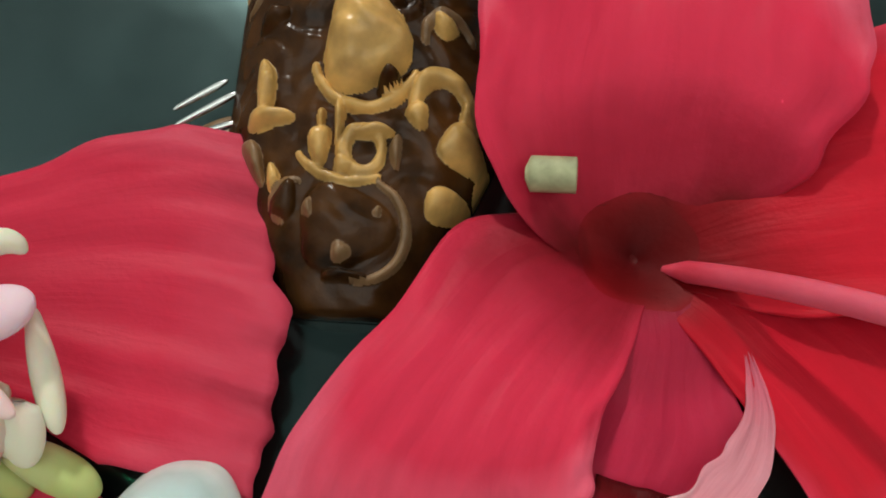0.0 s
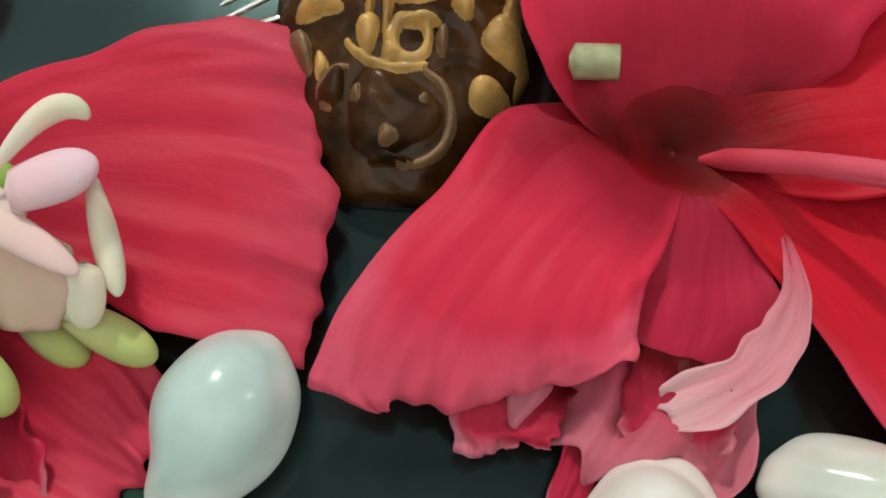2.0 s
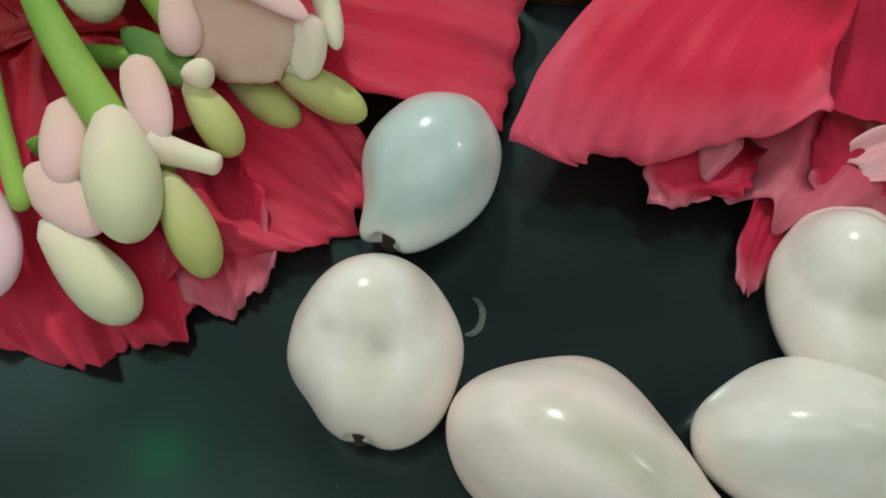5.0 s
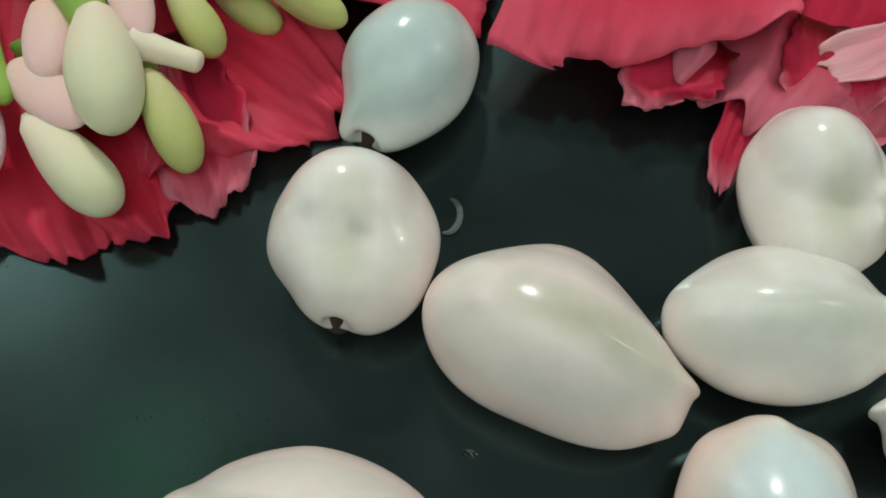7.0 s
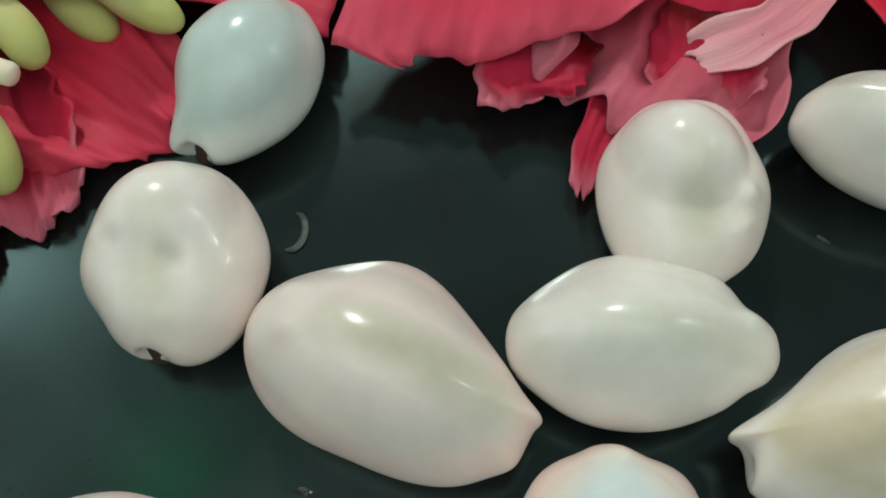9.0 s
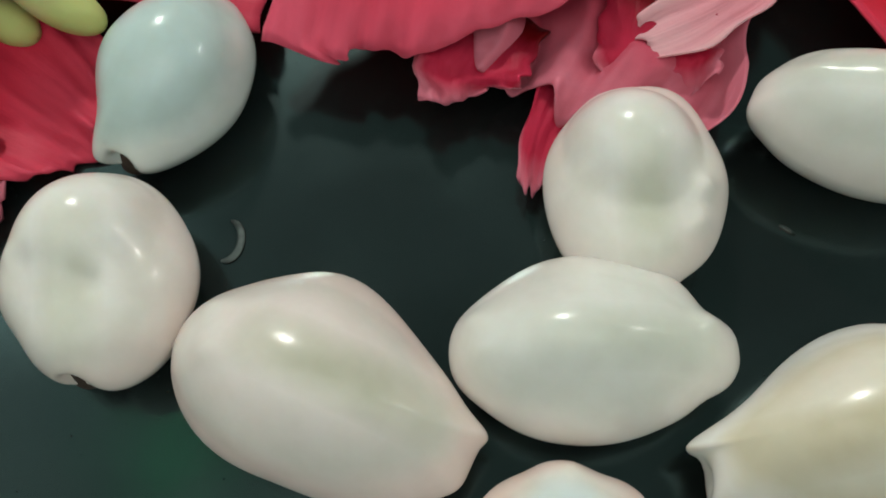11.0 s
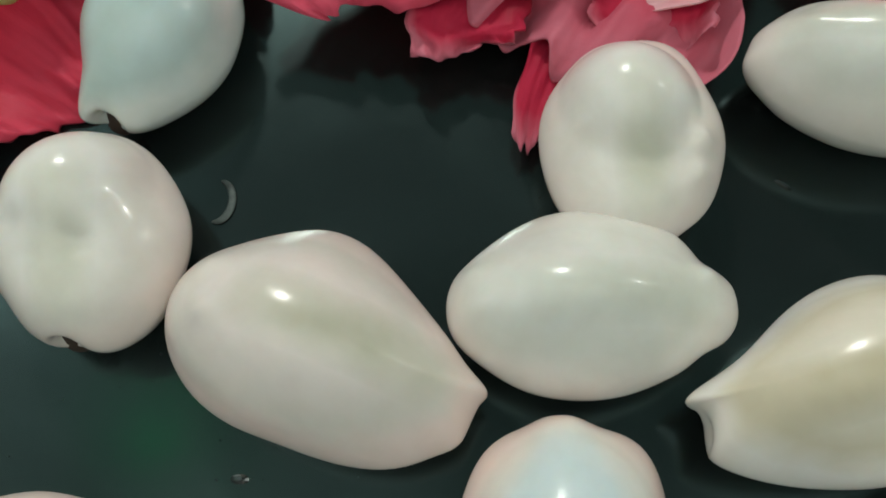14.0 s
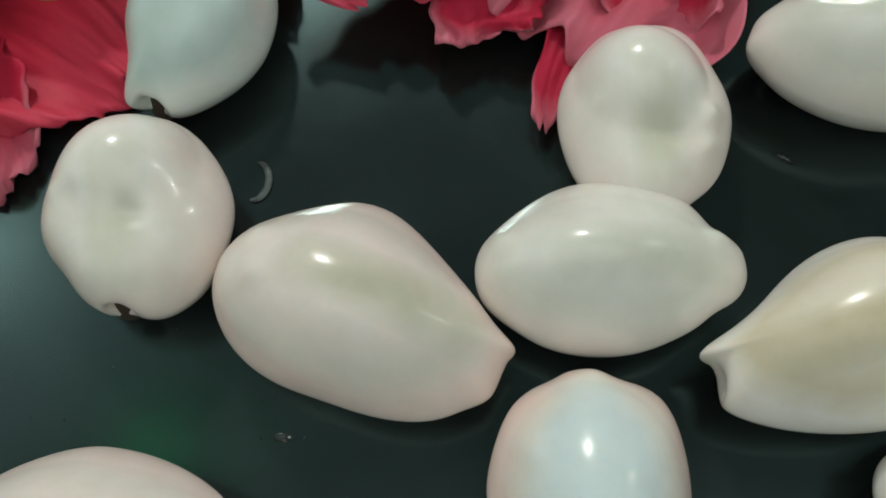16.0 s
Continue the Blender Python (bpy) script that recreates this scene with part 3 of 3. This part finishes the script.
# ---- sprig of buds and small blossoms ----
def sprig():
    thing = new("flower_sprig")
    tagged(thing, "sprig of yellow-green buds and pale pink blossoms", "flowers")

    def add(name, a, b, w, mat, note="", **kw):
        part(name, drop_mesh(name, a, b, w, mat, **kw), thing, note)

    add("bud", (-4.50, 4.78, 0.75), (-3.50, 4.38, 0.50), 0.42, BUD_GREEN, crease=0.12)
    add("bud", (-5.00, 4.80, 0.40), (-4.20, 4.36, 0.32), 0.40, BUD_GREEN)
    add("bud", (-5.20, 4.40, 0.90), (-4.62, 3.75, 0.68), 0.42, BUD_GREEN, crease=0.12)
    add("bud", (-5.20, 3.42, 0.85), (-4.66, 2.56, 0.52), 0.47, BUD_GREEN, crease=0.12)
    add("bud", (-5.74, 3.92, 1.12), (-5.28, 2.66, 0.95), 0.70, BUD_CREAM, "large cream bud", fat=0.55, crease=0.05)
    add("bud", (-6.20, 2.82, 0.85), (-5.25, 2.08, 0.55), 0.56, BUD_CREAM, "pale green bud", fat=0.65)
    add("bud", (-6.70, 5.80, 1.1), (-6.10, 4.98, 1.0), 0.62, BUD_CREAM)
    add("petal", (-4.20, 5.90, 1.25), (-3.78, 4.80, 1.00), 0.26, BUD_PALE, "narrow cream petal")
    add("petal", (-4.85, 5.60, 1.65), (-4.13, 6.20, 1.66), 0.24, BUD_PALE, "narrow curled cream petal", mid=(-4.45, 6.20, 1.75))
    add("petal", (-4.72, 5.48, 1.55), (-3.98, 5.82, 1.6), 0.50, LILAC, "lilac-pink petal", flat=0.6, fat=0.5, foot=0.8)
    def leafy(name, mat, note="", **kw):
        part(name, petal_mesh(name, mat=mat, nu=20, nv=17, **kw), thing, note)

    leafy("petal", BLOSSOM_TAN, base=(-4.62, 5.30, 1.38), mid=(-4.76, 4.92, 1.22), tip=(-4.90, 4.52, 0.78), left=0.62, right=0.56, seed=43, ruffle=0.03, frill=0.02, cup=-0.12, foot=0.75, broad=0.5, shoulder=0.35, thick=0.06, note="folded tan-pink petal")
    add("petal", (-5.32, 5.42, 1.36), (-4.02, 4.86, 1.36), 0.34, BLOSSOM, flat=0.45, fat=0.5, foot=0.7, mid=(-4.72, 5.20, 1.46))
    add("petal", (-5.42, 5.18, 1.20), (-5.22, 4.62, 0.95), 0.42, BLOSSOM, flat=0.6, fat=0.55, foot=0.6)
    add("petal", (-5.30, 5.66, 1.30), (-4.58, 5.28, 1.44), 0.44, BLOSSOM, flat=0.5, fat=0.5, foot=0.7)
    add("petal", (-4.08, 5.02, 1.22), (-4.06, 4.52, 0.86), 0.40, BUD_PALE, flat=0.6, fat=0.4, foot=0.7)
    add("stem", (-6.6, 6.75, 1.1), (-4.70, 5.62, 1.45), 0.22, STEM, foot=0.9, fat=0.96)
    add("petal", (-4.30, 5.10, 0.95), (-4.10, 4.60, 0.85), 0.45, BUD_PALE, flat=0.6)
    add("tube", (-5.20, 4.36, 1.05), (-4.90, 4.42, 1.0), 0.30, BUD_PALE)
    add("tube", (-5.40, 3.62, 1.0), (-4.68, 3.53, 0.85), 0.22, BUD_PALE, "cream flower tube", foot=1.6, fat=0.9)
    add("petal", (-6.25, 4.02, 1.0), (-6.00, 3.10, 1.0), 0.48, BLOSSOM, flat=0.6, fat=0.5, foot=0.6)
    add("petal", (-6.42, 3.30, 0.95), (-5.60, 2.75, 0.9), 0.50, BLOSSOM, flat=0.5, fat=0.5, foot=0.6)
    add("petal", (-5.65, 4.45, 1.15), (-5.20, 3.60, 1.05), 0.42, BLOSSOM, flat=0.6, fat=0.4, foot=0.6)
    add("petal", (-6.95, 3.10, 0.85), (-6.50, 2.05, 0.75), 0.75, LILAC, flat=0.5, fat=0.5, foot=0.5)
    add("stem", (-7.60, 5.4, 0.9), (-6.34, 2.86, 0.95), 0.20, STEM, foot=0.9, fat=0.96, mid=(-7.05, 4.2, 1.0))
    add("stem", (-7.2, 5.6, 1.0), (-5.62, 3.65, 0.95), 0.40, STEM, foot=0.6, fat=0.96, mid=(-6.4, 4.55, 1.15))
    add("stem", (-7.4, 7.3, 0.9), (-5.1, 4.75, 0.75), 0.44, STEM, foot=0.9, fat=0.96)
    add("leaf", (-6.0, 4.95, 0.85), (-5.10, 4.40, 0.85), 0.42, LEAF, flat=0.4)
    add("stem", (-6.6, 4.7, 0.7), (-4.6, 4.75, 0.7), 0.26, STEM, foot=0.9, fat=0.96)
    add("stem", (-6.8, 3.8, 0.45), (-5.2, 3.5, 0.7), 0.26, STEM, foot=0.9, fat=0.96)
    return thing


sprig()


# ---- carved figure ----
def figure():
    """A plain rounded figure, brown, with worn gold relief: one continuous carved surface on a flat back."""
    nx, ny = 220, 400
    gx, gy = np.meshgrid(np.linspace(-1, 1, nx), np.linspace(0, 1, ny))
    py = 6.3 + 6.0 * gy
    half = 0.55 + 0.95 * np.minimum(1, gy / 0.33) ** 0.8
    px = -1.55 + half * gx
    ground = (0.35 + 1.2 * np.minimum(1, gy ** 0.8 * 1.5)) * np.sqrt(np.maximum(0, 1 - np.abs(gx) ** 2.6))
    fade = np.clip((1 - np.abs(gx)) / 0.12, 0, 1)
    raised = np.zeros_like(px)
    kind = np.zeros(px.shape, int)

    def put(height, k):
        """Lay a form over what is there already."""
        on = height > np.maximum(raised, 0.02)
        kind[on] = k
        np.maximum(raised, height, out=raised)

    def blob(cx, cy, w, h, turn=0, k=1, tall=0.16):
        c, q = math.cos(radians(turn)), math.sin(radians(turn))
        dx, dy = px - cx, py - cy
        a, b = (c * dx + q * dy) / (w / 2), (c * dy - q * dx) / (h / 2)
        lump = 1 + 0.12 * np.sin(3 * np.arctan2(b, a) + cx * 7)
        put(tall * np.maximum(0, 1 - (a * a + b * b) / lump ** 2) ** 0.6, k)

    def arc(cx, cy, radius, a0, a1, thick, k=1, squash=1.0):
        lo, hi = radians(min(a0, a1)), radians(max(a0, a1))
        for i in range(40):
            a = lo + (hi - lo) * i / 39
            r = thick / 2 * (0.6 + 0.4 * math.sin(math.pi * i / 39))
            d2 = (px - cx - radius * math.cos(a)) ** 2 + (py - cy - radius * squash * math.sin(a)) ** 2
            put(1.5 * np.sqrt(np.maximum(0, r * r - d2)), k)

    # gold ornaments
    blob(-2.50, 8.42, 0.22, 0.62, 4, tall=0.22)
    blob(-2.45, 8.12, 0.52, 0.20, -4, tall=0.20)
    blob(-1.50, 8.85, 0.86, 1.05, 0, tall=0.42)
    arc(-1.48, 8.72, 0.52, 195, 345, 0.13)
    blob(-1.22, 8.42, 0.26, 0.20, 30, 0, tall=0.38)
    arc(-0.68, 8.24, 0.29, 5, 175, 0.20, squash=1.25)
    blob(-0.93, 8.18, 0.22, 0.26, 20)
    blob(-0.42, 8.26, 0.18, 0.34, 10)
    blob(-0.46, 7.98, 0.50, 0.44, 0, tall=0.22)
    blob(-0.58, 7.42, 0.54, 0.30, 22, tall=0.22)
    blob(-0.24, 7.76, 0.14, 0.48, -16)
    blob(-2.60, 7.76, 0.20, 0.52, 28, 3, tall=0.20)
    blob(-2.36, 7.55, 0.14, 0.26, 10, tall=0.14)
    # crown and band
    blob(-1.88, 7.82, 0.23, 0.40, 0, tall=0.20)
    blob(-1.88, 8.06, 0.08, 0.22, 0, tall=0.14)
    blob(-1.70, 8.06, 0.10, 0.50, 0, tall=0.18)
    arc(-1.45, 7.78, 0.19, 0, 360, 0.15, squash=1.1)
    blob(-1.36, 7.96, 0.42, 0.14, 8, tall=0.18)
    blob(-1.62, 7.62, 0.24, 0.18, -10, tall=0.16)
    blob(-1.12, 7.80, 0.12, 0.34, 0, 3)
    arc(-1.55, 8.20, 0.72, 222, 292, 0.11)
    arc(-1.44, 7.04, 0.47, 68, -95, 0.11, 3)
    # smooth dark front below the crown
    blob(-1.60, 7.05, 0.95, 0.80, 0, 0, tall=0.16)
    # three paler bosses paint in glints on the varnish
    blob(-1.95, 7.20, 0.13, 0.22, 14, 3, tall=0.17)
    blob(-1.26, 7.18, 0.10, 0.15, -8, 3, tall=0.17)
    blob(-1.60, 6.80, 0.24, 0.22, 0, 3, tall=0.20)
    blob(-1.56, 6.60, 0.50, 0.11, 0, 0, tall=0.16)
    blob(-2.22, 7.30, 0.28, 0.38, -18, 0)
    arc(-2.16, 7.30, 0.20, 60, 250, 0.07, 3)
    rng = random.Random(12)
    for n in range(34):
        cx, cy, a = -1.55 + rng.uniform(-1.3, 1.3), rng.uniform(8.95, 11.2), rng.uniform(0, 360)
        if n % 3:
            arc(cx, cy, rng.uniform(0.12, 0.26), a, a + rng.uniform(110, 230), rng.uniform(0.12, 0.20), (1, 3, 0)[n % 3])
        else:
            blob(cx, cy, rng.uniform(0.16, 0.30), rng.uniform(0.20, 0.40), a, 1 if n % 2 else 0, tall=0.16)
    worn = np.sin(px * 9 + 2 * np.sin(py * 7)) * np.sin(py * 11 + 1.5 * np.sin(px * 8))
    z = ground * (1 + 0.03 * worn) + raised * fade
    verts = [(float(a), float(b), float(c)) for a, b, c in zip(px.ravel(), py.ravel(), z.ravel())]
    faces = grid_faces(ny, nx)
    flat = kind.ravel()
    index = [int(max(flat[k] for k in f)) for f in faces]
    faces += [tuple(range(nx - 1, -1, -1)), tuple(range((ny - 1) * nx, ny * nx)),
              tuple([i * nx for i in range(ny)] + [i * nx + nx - 1 for i in range(ny - 1, -1, -1)])]
    index += [0, 0, 0]
    me = mesh_of("figurine", verts, faces, [BROWN, GOLD, SILVER, BRONZE], index=index)
    return tagged(new("figurine", me), "dark brown varnished figurine with worn gold relief", "figurine")


figure()


# ---- silver ridges beside the figure ----
def ridges():
    thing = new("metal_trinket")
    tagged(thing, "shiny silver ridged trinket beside the figurine", "trinket")
    part("base", drop_mesh("base", (-3.55, 8.05, 0.08), (-2.80, 8.50, 0.10), 0.50, BRONZE, flat=0.20, foot=0.8, fat=0.5), thing, "dull brown backing")
    for a, b in (((-3.64, 8.48), (-3.06, 8.82)), ((-3.60, 8.27), (-2.92, 8.68)), ((-3.51, 8.10), (-2.87, 8.31)), ((-3.38, 7.99), (-2.95, 8.11))):
        part("ridge", drop_mesh("ridge", (*a, 0.34), (*b, 0.46), 0.085, SILVER, foot=0.7, fat=0.7), thing)
    return thing


ridges()


# ---- clear beads in place of floor glints, and a pale crescent ----
def glint_bead(x, y, w, h, turn, tall):
    m = bpy.data.materials.get("water")
    if m is None:
        m, nodes, links, bsdf = material("water")
        bsdf.inputs["Transmission Weight"].default_value, bsdf.inputs["IOR"].default_value = 1.0, 1.33
        bsdf.inputs["Roughness"].default_value = 0.02
    verts, n, k = [], 9, 28
    c, s = math.cos(radians(turn)), math.sin(radians(turn))
    for i in range(n):
        a = 0.5 * math.pi * i / (n - 1)
        for j in range(k):
            t = 2 * math.pi * j / k
            dx, dy = w / 2 * math.cos(a) * math.cos(t), h / 2 * math.cos(a) * math.sin(t) * (1 + 0.1 * math.cos(2 * t))
            verts.append((x + c * dx - s * dy, y + s * dx + c * dy, 0.002 + tall * math.sin(a)))
    return tagged(new("glint_bead", mesh_of("glint_bead", verts, grid_faces(n, k, True) + [tuple(range(k - 1, -1, -1))], [m])),
                  "small clear bead in place of a glint on the dark floor", "water drop")


# bead standing in for a shell highlight mirrored in the floor
glint_bead(-1.85, 0.36, 0.14, 0.08, 0, 0.03)


def pale_crescent(x, y, radius, a0, a1, wide):
    """A pale crescent, low on the floor."""
    verts, n, k = [], 30, 10
    for i in range(n):
        u = i / (n - 1)
        a = radians(a0 + (a1 - a0) * u)
        r = wide / 2 * math.sin(math.pi * (0.04 + 0.92 * u)) ** 0.7
        for j in range(k):
            t = 2 * math.pi * j / k
            d = radius + r * math.cos(t)
            verts.append((x + 0.8 * d * math.cos(a), y + 1.15 * d * math.sin(a), 0.006 + 0.2 * r * (1 + math.sin(t))))
    faces = grid_faces(n, k, True) + [tuple(range(k)), tuple(range(n * k - 1, (n - 1) * k - 1, -1))]
    return tagged(new("pale_crescent", mesh_of("pale_crescent", verts, faces, [PALE_MARK])), "faint pale crescent on the floor", "water mark")


PALE_MARK = plain("pale_mark", (0.065, 0.085, 0.08), 0.35, vary=0.6, scale=900)
pale_crescent(-2.30, 2.60, 0.16, -100, 85, 0.085)
# thin bead standing in for the bright edge of a shell's reflection
glint_bead(2.35, 2.85, 0.16, 0.05, -35, 0.02)


# ---- lamps ----
def housing(name, label, eye, target, sx, sy):
    """The case behind a lamp's glowing face, with a raised rim."""
    thing = new(name)
    tagged(thing, label, "lamp")
    for part_name, lo, hi in (("case", (-sx / 2, -sy / 2, 0.004), (sx / 2, sy / 2, 0.03)),
                              ("rim", (-sx / 2 - 0.006, sy / 2, -0.004), (sx / 2 + 0.006, sy / 2 + 0.006, 0.03)),
                              ("rim", (-sx / 2 - 0.006, -sy / 2 - 0.006, -0.004), (sx / 2 + 0.006, -sy / 2, 0.03))):
        bm = bmesh.new()
        bmesh.ops.create_cube(bm, size=1)
        for v in bm.verts:
            v.co = Vector([l + (h - l) * (c + 0.5) for l, h, c in zip(lo, hi, v.co)])
        me = bpy.data.meshes.new(part_name)
        bm.to_mesh(me)
        bm.free()
        me.materials.append(CEIL)
        part(part_name, me, thing)
    thing.matrix_world = look(eye, target)
    return thing


housing("wall_lamp", "small white rectangular lamp on the wall", *LAMPS[0][1:5])
# case for the added fill panel overhead
housing("ceiling_fill_panel", "wide white fill panel, unseen, added under the ceiling", *LAMPS[1][1:5])
# case for the added uplight
housing("fill_uplight", "white wall uplight, unseen, added to brighten the ceiling", *LAMPS[2][1:5])
housing("wall_lamp", "small white rectangular lamp on the side wall", *LAMPS[3][1:5])


def green_lamp():
    m, nodes, links, bsdf = material("green_glow")
    bsdf.inputs["Emission Color"].default_value = (0.02, 1.0, 0.35, 1)
    bsdf.inputs["Emission Strength"].default_value = 6.0
    thing = new("indicator_lamp")
    tagged(thing, "small glowing green lamp on the ceiling", "lamp")
    x, y = -92, 34
    part("bulb", drop_mesh("bulb", (x, y, 249.9), (x, y + 0.01, 243), 7, m, foot=0.6), thing)


green_lamp()
